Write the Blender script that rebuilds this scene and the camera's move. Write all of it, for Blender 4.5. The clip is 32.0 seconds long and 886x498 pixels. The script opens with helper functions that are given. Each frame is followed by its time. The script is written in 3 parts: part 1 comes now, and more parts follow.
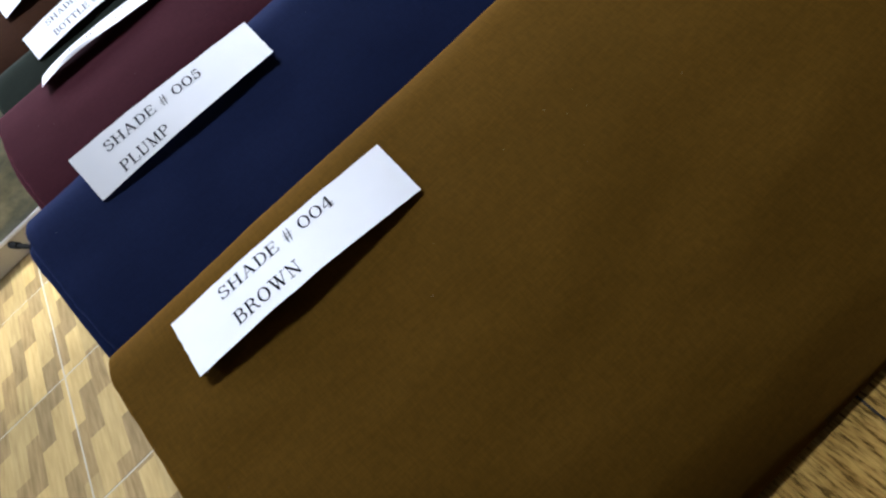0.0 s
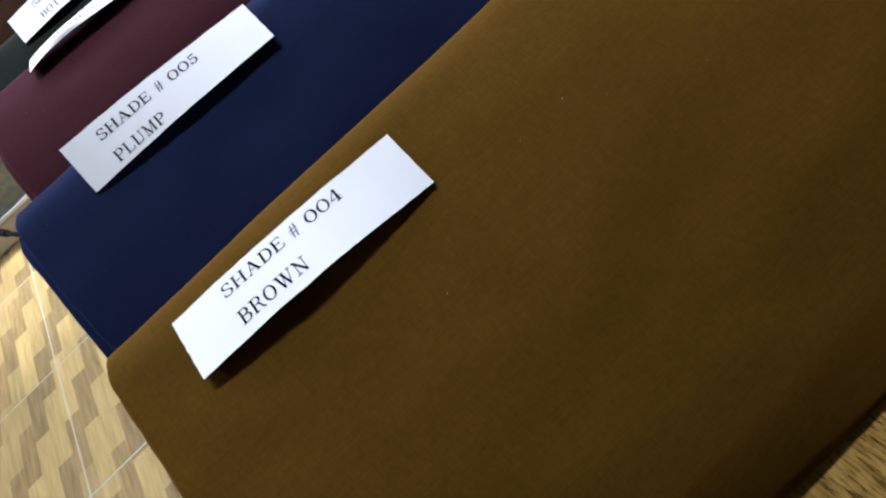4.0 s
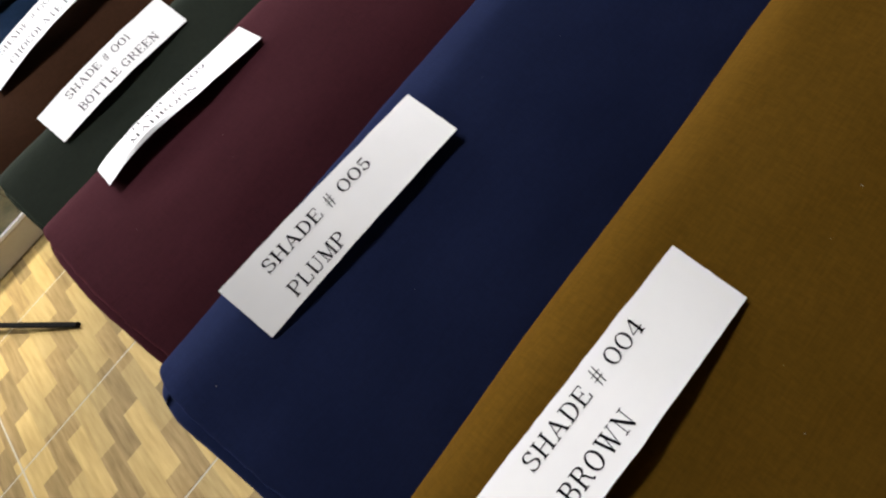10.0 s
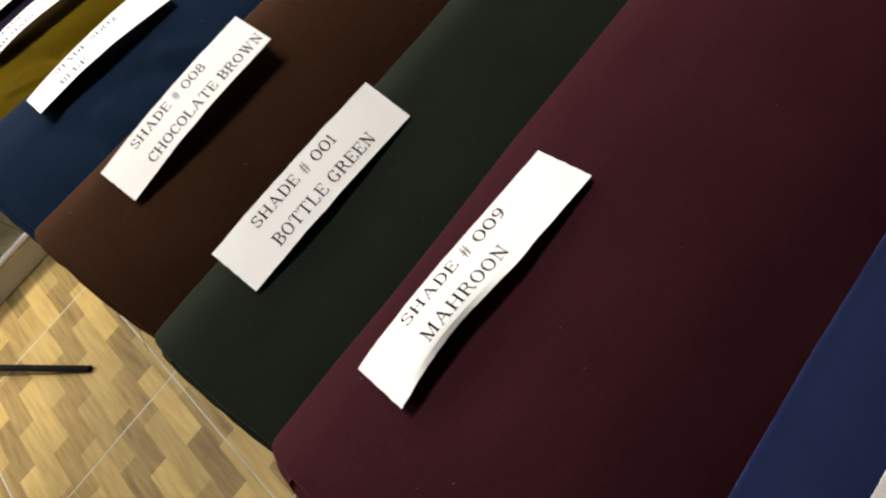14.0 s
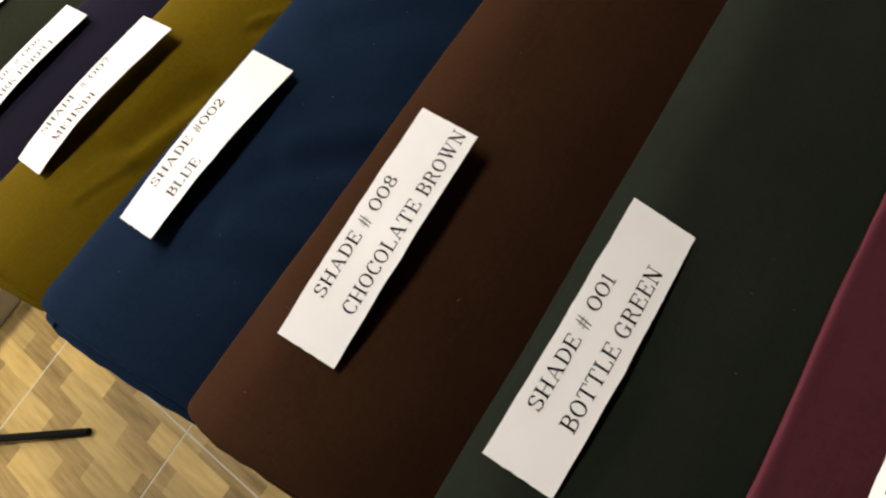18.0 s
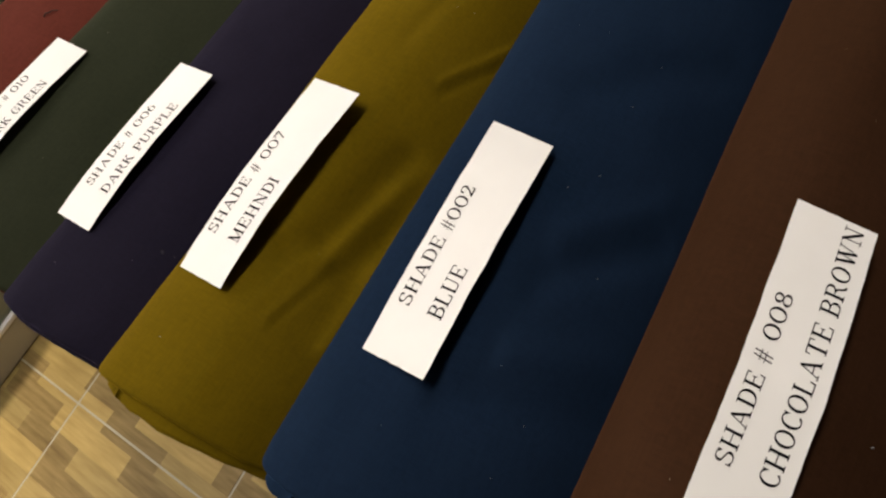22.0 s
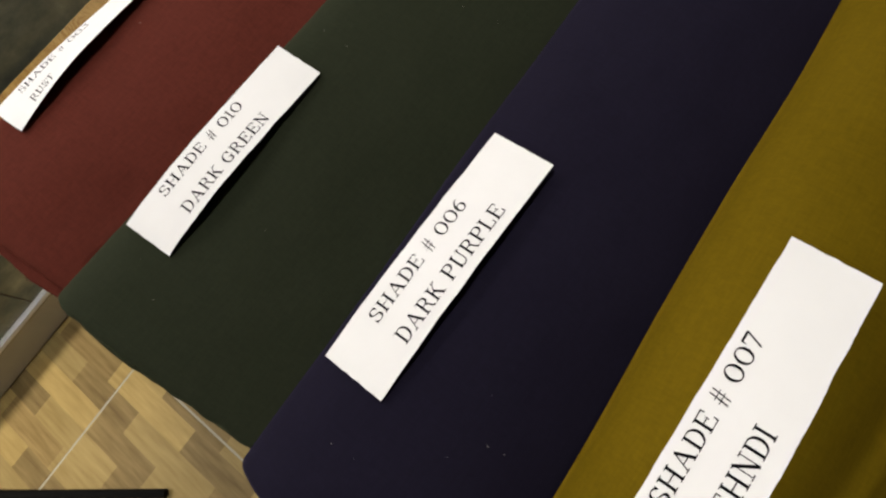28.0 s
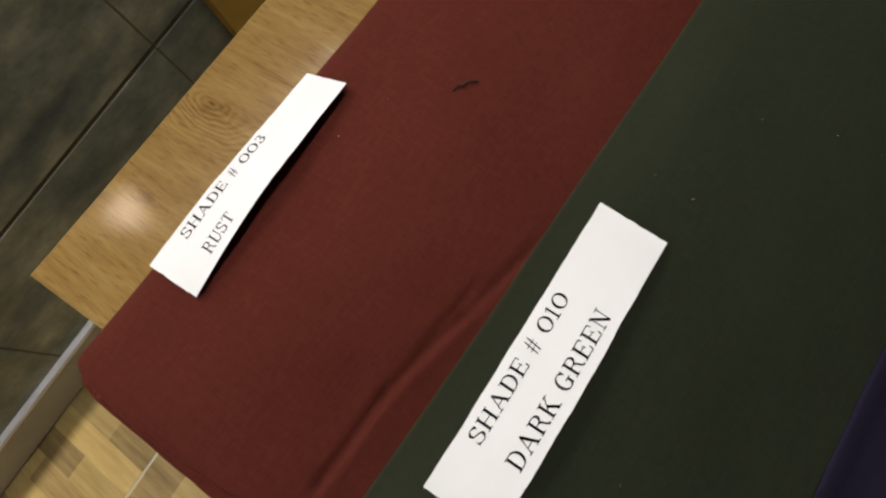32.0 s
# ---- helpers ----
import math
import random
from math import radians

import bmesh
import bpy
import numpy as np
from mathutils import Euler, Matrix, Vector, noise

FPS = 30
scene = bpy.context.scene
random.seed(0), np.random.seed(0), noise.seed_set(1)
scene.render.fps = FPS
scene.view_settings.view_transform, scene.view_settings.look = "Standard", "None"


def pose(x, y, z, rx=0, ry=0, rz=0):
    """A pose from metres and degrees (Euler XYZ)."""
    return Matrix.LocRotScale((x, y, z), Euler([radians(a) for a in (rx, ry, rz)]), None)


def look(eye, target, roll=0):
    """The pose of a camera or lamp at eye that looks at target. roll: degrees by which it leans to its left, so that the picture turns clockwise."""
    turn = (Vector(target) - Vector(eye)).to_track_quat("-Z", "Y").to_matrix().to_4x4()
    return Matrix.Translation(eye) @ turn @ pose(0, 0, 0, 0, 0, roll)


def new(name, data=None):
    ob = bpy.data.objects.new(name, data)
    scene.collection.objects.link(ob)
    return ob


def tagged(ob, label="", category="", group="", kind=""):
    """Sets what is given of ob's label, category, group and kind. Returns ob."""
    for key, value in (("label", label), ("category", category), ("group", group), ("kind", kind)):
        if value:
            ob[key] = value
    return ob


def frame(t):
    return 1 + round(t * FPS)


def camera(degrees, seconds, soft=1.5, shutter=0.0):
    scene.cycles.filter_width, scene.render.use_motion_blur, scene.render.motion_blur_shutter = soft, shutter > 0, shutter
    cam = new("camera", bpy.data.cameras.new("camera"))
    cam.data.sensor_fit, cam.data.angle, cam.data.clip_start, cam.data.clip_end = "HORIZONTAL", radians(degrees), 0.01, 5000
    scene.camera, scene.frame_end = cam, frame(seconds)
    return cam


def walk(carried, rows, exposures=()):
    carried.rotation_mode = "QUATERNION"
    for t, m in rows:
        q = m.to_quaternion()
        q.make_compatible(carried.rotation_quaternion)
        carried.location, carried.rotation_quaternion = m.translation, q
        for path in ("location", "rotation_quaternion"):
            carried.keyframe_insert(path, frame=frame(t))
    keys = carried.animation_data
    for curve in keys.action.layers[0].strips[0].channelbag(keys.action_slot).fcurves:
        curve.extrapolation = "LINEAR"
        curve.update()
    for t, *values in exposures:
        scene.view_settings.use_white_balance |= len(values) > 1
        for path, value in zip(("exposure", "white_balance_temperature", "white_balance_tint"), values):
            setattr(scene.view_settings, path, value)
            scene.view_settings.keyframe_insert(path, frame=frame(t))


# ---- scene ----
# ---------------------------------------------------------------- camera
cam = camera(75.0, 32.0, soft=2.3)
PATH = [
    (0, (0.0983, -0.5419, 1.1182), (0.1197, -0.2319, 0.7265), -41.56),
    (0.5, (0.1017, -0.5388, 1.1184), (0.1224, -0.2292, 0.7264), -41.77),
    (1, (0.1018, -0.5368, 1.1152), (0.1203, -0.2312, 0.7200), -42.16),
    (1.5, (0.0995, -0.5331, 1.1112), (0.1125, -0.2308, 0.7132), -42.51),
    (2, (0.1056, -0.5297, 1.1139), (0.1166, -0.2312, 0.7129), -43.41),
    (2.5, (0.0956, -0.5265, 1.1127), (0.1069, -0.2285, 0.7113), -42.58),
    (4.5, (0.0935, -0.5220, 1.1164), (0.1145, -0.2228, 0.7163), -42.09),
    (5, (0.0820, -0.5081, 1.1291), (0.1070, -0.2120, 0.7270), -42.13),
    (5.5, (0.0821, -0.5029, 1.1332), (0.1115, -0.2046, 0.7330), -41.93),
    (6, (0.0837, -0.4992, 1.1385), (0.1162, -0.2010, 0.7385), -41.56),
    (6.5, (0.0840, -0.4901, 1.1392), (0.1205, -0.1949, 0.7373), -41.41),
    (7, (0.0805, -0.4858, 1.1407), (0.1194, -0.1924, 0.7378), -41.04),
    (7.5, (0.0696, -0.4768, 1.1407), (0.1108, -0.1856, 0.7364), -41.60),
    (8, (0.0562, -0.4664, 1.1451), (0.1025, -0.1789, 0.7386), -41.50),
    (8.5, (0.0432, -0.4495, 1.1485), (0.0933, -0.1638, 0.7412), -41.99),
    (9, (0.0327, -0.4233, 1.1540), (0.0912, -0.1429, 0.7443), -41.45),
    (9.5, (0.0232, -0.3924, 1.1624), (0.0857, -0.1148, 0.7513), -41.37),
    (10, (0.0240, -0.3571, 1.1636), (0.0917, -0.0840, 0.7503), -39.96),
    (10.5, (0.0280, -0.3084, 1.1704), (0.0946, -0.0351, 0.7571), -39.84),
    (11, (0.0195, -0.2604, 1.1797), (0.0870, 0.0136, 0.7669), -40.21),
    (11.5, (0.0108, -0.2246, 1.1886), (0.0831, 0.0465, 0.7747), -39.42),
    (12, (0.0009, -0.1695, 1.1892), (0.0806, 0.0960, 0.7731), -37.30),
    (12.5, (0.0015, -0.1515, 1.1975), (0.0767, 0.1165, 0.7821), -38.13),
    (13, (-0.0046, -0.1174, 1.1959), (0.0778, 0.1462, 0.7791), -36.51),
    (13.5, (-0.0040, -0.0902, 1.1873), (0.0764, 0.1701, 0.7680), -36.45),
    (15.5, (-0.0008, 0.0191, 1.1912), (0.0805, 0.2415, 0.7507), -37.57),
    (16, (-0.0021, 0.0489, 1.1925), (0.0839, 0.2693, 0.7520), -36.99),
    (16.5, (0.0047, 0.0621, 1.1934), (0.0919, 0.2803, 0.7521), -36.75),
    (17, (0.0083, 0.0826, 1.1963), (0.0961, 0.2977, 0.7535), -36.10),
    (17.5, (-0.0058, 0.1198, 1.2006), (0.0829, 0.3316, 0.7564), -35.85),
    (18, (-0.0174, 0.1607, 1.2068), (0.0726, 0.3732, 0.7632), -36.43),
    (18.5, (-0.0346, 0.1906, 1.2044), (0.0615, 0.4019, 0.7615), -36.12),
    (19, (-0.0344, 0.2048, 1.2001), (0.0625, 0.4128, 0.7559), -35.59),
    (19.5, (-0.0334, 0.2371, 1.2043), (0.0641, 0.4417, 0.7586), -35.49),
    (20, (-0.0411, 0.2835, 1.1988), (0.0605, 0.4855, 0.7529), -34.90),
    (20.5, (-0.0442, 0.3194, 1.1948), (0.0601, 0.5203, 0.7490), -35.00),
    (21, (-0.0471, 0.3458, 1.1975), (0.0650, 0.5423, 0.7516), -33.34),
    (21.5, (-0.0497, 0.3609, 1.2009), (0.0685, 0.5553, 0.7557), -32.00),
    (22, (-0.0562, 0.3762, 1.2041), (0.0670, 0.5676, 0.7589), -30.64),
    (22.5, (-0.0640, 0.4071, 1.2160), (0.0715, 0.5937, 0.7724), -28.62),
    (23, (-0.0659, 0.4494, 1.2148), (0.0744, 0.6337, 0.7717), -26.93),
    (23.5, (-0.0505, 0.4920, 1.2033), (0.0783, 0.6688, 0.7537), -27.02),
    (24, (-0.0392, 0.5291, 1.2004), (0.0736, 0.7062, 0.7466), -28.46),
    (24.5, (-0.0410, 0.5374, 1.1948), (0.0706, 0.7144, 0.7406), -27.86),
    (25, (-0.0539, 0.5260, 1.1981), (0.0522, 0.7074, 0.7444), -28.68),
    (25.5, (-0.0543, 0.5245, 1.2000), (0.0482, 0.7067, 0.7458), -29.51),
    (26, (-0.0489, 0.5782, 1.1990), (0.0467, 0.7619, 0.7439), -30.74),
    (26.5, (-0.0553, 0.6376, 1.1869), (0.0302, 0.8111, 0.7258), -31.01),
    (28.5, (-0.0206, 0.6825, 1.1709), (0.0465, 0.8538, 0.7060), -34.04),
    (29, (-0.0190, 0.7238, 1.1622), (0.0447, 0.8958, 0.6970), -34.85),
    (29.5, (-0.0277, 0.7969, 1.1720), (0.0372, 0.9574, 0.7030), -33.84),
    (30, (-0.0356, 0.8446, 1.1690), (0.0344, 1.0023, 0.6997), -32.37),
    (30.5, (-0.0351, 0.8616, 1.1640), (0.0357, 1.0192, 0.6948), -32.14),
    (31, (-0.0355, 0.8586, 1.1625), (0.0324, 1.0181, 0.6935), -33.01),
    (31.5, (-0.0253, 0.8631, 1.1593), (0.0436, 1.0187, 0.6892), -32.91),
    (32, (-0.0250, 0.9132, 1.1475), (0.0434, 1.0622, 0.6751), -32.36),
]
EXPOSURES = [(0.0, 1.65, 5600, 14), (6.0, 1.65, 5700, 14), (9.5, 1.55, 6500, 14), (13.0, 1.1, 7200, 13), (16.0, 0.90, 7400, 14), (19.0, 0.68, 7700, 15), (24.0, 0.3, 7800, 15), (26.5, 0.27, 7500, 14), (28.5, 0.2, 7100, 13), (32.0, 0.15, 7000, 14)]
walk(cam, [(t, look(eye, target, roll)) for t, eye, target, roll in PATH], EXPOSURES)

# ---------------------------------------------------------------- light
ROOM = (-3.4, 3.8, -3.4, 9.0, 2.95)          # x0, x1, y0, y1, height
TABLE_Z, TABLE_X0, TABLE_Y1 = 0.78, -0.157, 1.291
WALL_Y = 1.792                               # face of the tiled partition
KEY = (-0.37, 3.25)                          # plan of the ceiling lamp that the table mirrors

world = bpy.data.worlds.new("room_world")
scene.world = world
world.use_nodes = True
world.node_tree.nodes["Background"].inputs[0].default_value = (0.75, 0.85, 1.0, 1)
world.node_tree.nodes["Background"].inputs[1].default_value = 0.35


def lamp(name, place, target, power, size, colour):
    data = bpy.data.lights.new(name, "AREA")
    data.shape, data.size, data.energy, data.color = "DISK", size, power, colour
    ob = new(name, data)
    ob.matrix_world = look(place, target)
    return ob


# the table mirrors only the first; the other two are added, unseen lamps
LAMPS = [(KEY[0], KEY[1], 2.0, 0.12), (3.0, 3.3, 6, 0.11), (-2.6, 3.3, 2, 0.11)]
for lx, ly, power, size in LAMPS:
    lamp("downlight_lamp", (lx, ly, ROOM[4] - 0.035), (lx, ly, 0), power, size, (1.0, 0.86, 0.62))
# unseen narrow spot added to brighten the floor of the aisle beside the table
BEAM = (-1.0, 2.0)
data = bpy.data.lights.new("aisle_lamp", "SPOT")
data.energy, data.spot_size, data.spot_blend, data.shadow_soft_size, data.color = 285, math.radians(38), 1.0, 0.05, (1.0, 0.98, 0.88)
new("aisle_lamp", data).matrix_world = look((*BEAM, ROOM[4] - 0.04), (*BEAM, 0))
# flat ceiling panels beyond the partition, over the table and over the aisle: plan, width, depth, watts
# unseen, added for overall light; only the one at x -1.42 follows floor reflections
PANELS = [(2.3, 3.7, 1.2, 0.6, 24), (-1.42, 2.95, 0.3, 1.3, 18), (0.8, 5.6, 1.2, 0.6, 40), (-1.4, 5.6, 1.2, 0.6, 30), (0.3, 7.4, 1.2, 0.6, 70), (0.3, 1.0, 1.2, 0.3, 24), (0.3, 2.6, 1.2, 0.3, 22), (-2.1, 0.9, 0.6, 1.2, 3)]
for px, py, pw, ph, power in PANELS:
    data = bpy.data.lights.new("panel_lamp", "AREA")
    data.shape, data.size, data.size_y, data.energy, data.color = "RECTANGLE", pw, ph, power, (0.94, 0.97, 1.0)
    new("panel_lamp", data).matrix_world = look((px, py, ROOM[4] - 0.03), (px, py, 0))


# ---------------------------------------------------------------- materials
def material(name):
    mat = bpy.data.materials.new(name)
    mat.use_nodes = True
    tree = mat.node_tree
    return mat, tree, tree.nodes["Principled BSDF"]


def node(tree, kind, **values):
    n = tree.nodes.new(kind)
    for key, value in values.items():
        if key in n.inputs.keys():
            n.inputs[key].default_value = value
    return n


def maths(tree, op, a, b=None, c=None):
    n = tree.nodes.new("ShaderNodeMath")
    n.operation = op
    for k, v in enumerate((a, b, c)):
        if v is None:
            continue
        if isinstance(v, (int, float)):
            n.inputs[k].default_value = v
        else:
            tree.links.new(v, n.inputs[k])
    return n.outputs[0]


def ramp(tree, factor, stops):
    n = tree.nodes.new("ShaderNodeValToRGB")
    while len(n.color_ramp.elements) < len(stops):
        n.color_ramp.elements.new(0.5)
    for e, (at, colour) in zip(n.color_ramp.elements, stops):
        e.position, e.color = at, (*colour, 1)
    tree.links.new(factor, n.inputs[0])
    return n.outputs[0]


def mix(tree, factor, a, b, how="MIX"):
    n = tree.nodes.new("ShaderNodeMixRGB")
    n.blend_type = how
    for k, v in enumerate((factor, a, b)):
        if isinstance(v, (int, float)):
            n.inputs[k].default_value = v
        elif isinstance(v, tuple):
            n.inputs[k].default_value = (*v, 1)
        else:
            tree.links.new(v, n.inputs[k])
    return n.outputs[0]


def bump(tree, bsdf, height, strength, distance):
    n = node(tree, "ShaderNodeBump", Strength=strength, Distance=distance)
    tree.links.new(height, n.inputs["Height"])
    tree.links.new(n.outputs[0], bsdf.inputs["Normal"])


def position(tree):
    return tree.nodes.new("ShaderNodeNewGeometry").outputs["Position"]


def scaled(tree, vector, sx, sy, sz):
    n = node(tree, "ShaderNodeMapping")
    n.inputs["Scale"].default_value = (sx, sy, sz)
    tree.links.new(vector, n.inputs["Vector"])
    return n.outputs[0]


def noisy(tree, vector, scale, detail=4.0, rough=0.55):
    n = node(tree, "ShaderNodeTexNoise", Scale=scale, Detail=detail, Roughness=rough)
    tree.links.new(vector, n.inputs["Vector"])
    return n.outputs["Fac"]


def fabric(name, colour, fade=0.09, thread=0.085, sheen=0.16):
    """Plain-woven cotton: fine crossed threads, slubs and a little uneven dye, with a soft nap that shines at low angles."""
    mat, tree, bsdf = material(name)
    where = position(tree)
    cloudy = noisy(tree, where, 9.0, 3.0)
    slub = noisy(tree, scaled(tree, where, 70, 780, 400), 1.0, 2.0)
    slub2 = noisy(tree, scaled(tree, where, 780, 70, 400), 1.0, 2.0)
    dark = tuple(c * (1 - fade) for c in colour)
    light = tuple(c * (1 + fade) + 0.001 for c in colour)
    base = ramp(tree, cloudy, [(0.3, dark), (0.7, light)])
    weave = maths(tree, "ADD", slub, slub2)
    tone = ramp(tree, maths(tree, "MULTIPLY", weave, 0.5), [(0.35, (1 - thread,) * 3), (0.65, (1 + thread,) * 3)])
    nap = ramp(tree, noisy(tree, where, 240.0, 3.0, 0.7), [(0.32, (0.93, 0.93, 0.93)), (0.68, (1.07, 1.07, 1.07))])
    tree.links.new(mix(tree, 1.0, mix(tree, 1.0, base, tone, "MULTIPLY"), nap, "MULTIPLY"), bsdf.inputs["Base Color"])
    bsdf.inputs["Roughness"].default_value = 0.9
    bsdf.inputs["Specular IOR Level"].default_value = 0.05
    bsdf.inputs["Sheen Weight"].default_value = sheen
    bsdf.inputs["Sheen Roughness"].default_value = 0.4
    bsdf.inputs["Sheen Tint"].default_value = (*(c / max(colour) for c in colour), 1)
    bump(tree, bsdf, weave, 0.2, 0.0006)
    return mat


FABRICS = {
    "brown": fabric("brown_cotton", (0.0865, 0.0426, 0.0036), sheen=0.16, thread=0.11),
    "navy": fabric("navy_cotton", (0.0078, 0.0125, 0.0400), sheen=0.1),
    "maroon": fabric("maroon_cotton", (0.0372, 0.0087, 0.0124), sheen=0.12),
    "bottle_green": fabric("bottle_green_cotton", (0.0125, 0.0162, 0.0115), sheen=0.06),
    "chocolate": fabric("chocolate_cotton", (0.0360, 0.0150, 0.0069), sheen=0.09),
    "blue": fabric("blue_cotton", (0.0055, 0.0155, 0.0360), sheen=0.1),
    "olive": fabric("olive_cotton", (0.1216, 0.0784, 0.0032), sheen=0.16),
    "purple": fabric("dark_purple_cotton", (0.0105, 0.0088, 0.0185), sheen=0.07),
    "dark_green": fabric("dark_green_cotton", (0.0205, 0.0245, 0.0140), sheen=0.07),
    "rust": fabric("rust_cotton", (0.0925, 0.0205, 0.0138), sheen=0.14),
}


def paper_material():
    mat, tree, bsdf = material("white_paper")
    where = position(tree)
    tree.links.new(ramp(tree, noisy(tree, where, 25.0), [(0.3, (0.87, 0.87, 0.86)), (0.7, (0.91, 0.91, 0.90))]), bsdf.inputs["Base Color"])
    bsdf.inputs["Roughness"].default_value = 0.6
    bsdf.inputs["Specular IOR Level"].default_value = 0.3
    bump(tree, bsdf, noisy(tree, where, 900.0), 0.08, 0.0003)
    return mat


def plain(name, colour, rough=0.6, metal=0.0, vary=0.1, scale=8.0):
    mat, tree, bsdf = material(name)
    fac = noisy(tree, position(tree), scale, 5.0)
    tree.links.new(ramp(tree, fac, [(0.3, tuple(c * (1 - vary) for c in colour)), (0.7, tuple(min(1, c * (1 + vary)) for c in colour))]), bsdf.inputs["Base Color"])
    bsdf.inputs["Roughness"].default_value, bsdf.inputs["Metallic"].default_value = rough, metal
    return mat


def wood_material():
    """Oak laminate with boards along y, growth rings and knots, under a satin lacquer."""
    mat, tree, bsdf = material("oak_laminate")
    where = position(tree)
    warp = noisy(tree, scaled(tree, where, 5, 2.2, 5), 1.0, 2.0)
    grain = noisy(tree, scaled(tree, where, 150, 11, 150), 1.0, 5.0, 0.65)
    split = tree.nodes.new("ShaderNodeSeparateXYZ")
    tree.links.new(where, split.inputs[0])
    rings = maths(tree, "SINE", maths(tree, "ADD", maths(tree, "MULTIPLY", split.outputs[0], 120), maths(tree, "MULTIPLY", warp, 40)))
    swirl, core = None, None
    warp2 = noisy(tree, scaled(tree, where, 45, 25, 45), 1.0, 2.0)
    for kx, ky, strong in ((0.030, 1.255, 1.0), (-0.058, 1.248, 0.25), (0.26, -0.62, 0.5), (0.16, -0.58, 0.3)):
        dx = maths(tree, "SUBTRACT", split.outputs[0], kx)
        dy = maths(tree, "MULTIPLY", maths(tree, "SUBTRACT", split.outputs[1], ky), 0.42)
        far = maths(tree, "SQRT", maths(tree, "ADD", maths(tree, "MULTIPLY", dx, dx), maths(tree, "MULTIPLY", dy, dy)))
        off = maths(tree, "ADD", dx, 0.016)
        aside = maths(tree, "SQRT", maths(tree, "ADD", maths(tree, "MULTIPLY", off, off), maths(tree, "MULTIPLY", dy, dy)))
        near = maths(tree, "MULTIPLY", strong, maths(tree, "POWER", 2.718, maths(tree, "MULTIPLY", maths(tree, "MULTIPLY", aside, aside), -2400.0)))
        ring = maths(tree, "MULTIPLY", near, maths(tree, "SINE", maths(tree, "ADD", maths(tree, "MULTIPLY", far, 1700.0), maths(tree, "MULTIPLY", warp2, 22.0))))
        dot = maths(tree, "POWER", 2.718, maths(tree, "MULTIPLY", far, -330.0))
        swirl = ring if swirl is None else maths(tree, "ADD", swirl, ring)
        core = dot if core is None else maths(tree, "ADD", core, dot)
    ticks = noisy(tree, scaled(tree, where, 700, 55, 300), 1.0, 3.0, 0.6)
    height = maths(tree, "MULTIPLY_ADD", ticks, 0.35, maths(tree, "MULTIPLY", grain, 0.65))
    height = maths(tree, "MULTIPLY_ADD", rings, 0.035, height)
    height = maths(tree, "MULTIPLY_ADD", swirl, 0.13, height)
    height = maths(tree, "MULTIPLY_ADD", core, -0.30, height)
    tone = ramp(tree, height, [(0.22, (0.15, 0.080, 0.024)), (0.42, (0.31, 0.185, 0.060)), (0.60, (0.39, 0.250, 0.090)), (0.75, (0.46, 0.310, 0.130))])
    pore = noisy(tree, scaled(tree, where, 950, 60, 300), 1.0, 2.0, 0.5)
    bare = maths(tree, "MULTIPLY", maths(tree, "SUBTRACT", -0.25, split.outputs[1]), 6.0)
    bare = maths(tree, "MINIMUM", maths(tree, "MAXIMUM", bare, 0.0), 1.0)
    tick = noisy(tree, scaled(tree, where, 520, 75, 300), 1.0, 3.0, 0.6)
    rough = ramp(tree, tick, [(0.36, (0.28, 0.26, 0.17)), (0.46, (0.85, 0.85, 0.64)), (0.62, (1.25, 1.25, 0.98))])
    tone = mix(tree, bare, tone, mix(tree, 1.0, tone, rough, "MULTIPLY"))
    tone = mix(tree, 1.0, tone, ramp(tree, pore, [(0.30, (0.55, 0.52, 0.46)), (0.42, (0.88, 0.88, 0.88))]), "MULTIPLY")
    own = tree.nodes.new("ShaderNodeObjectInfo").outputs["Random"]
    tone = mix(tree, 1.0, tone, ramp(tree, own, [(0.0, (0.76, 0.75, 0.72)), (1.0, (0.94, 0.91, 0.82))]), "MULTIPLY")
    tree.links.new(tone, bsdf.inputs["Base Color"])
    bsdf.inputs["Roughness"].default_value = 0.13
    bsdf.inputs["Specular IOR Level"].default_value = 0.3
    bump(tree, bsdf, grain, 0.12, 0.0006)
    return mat


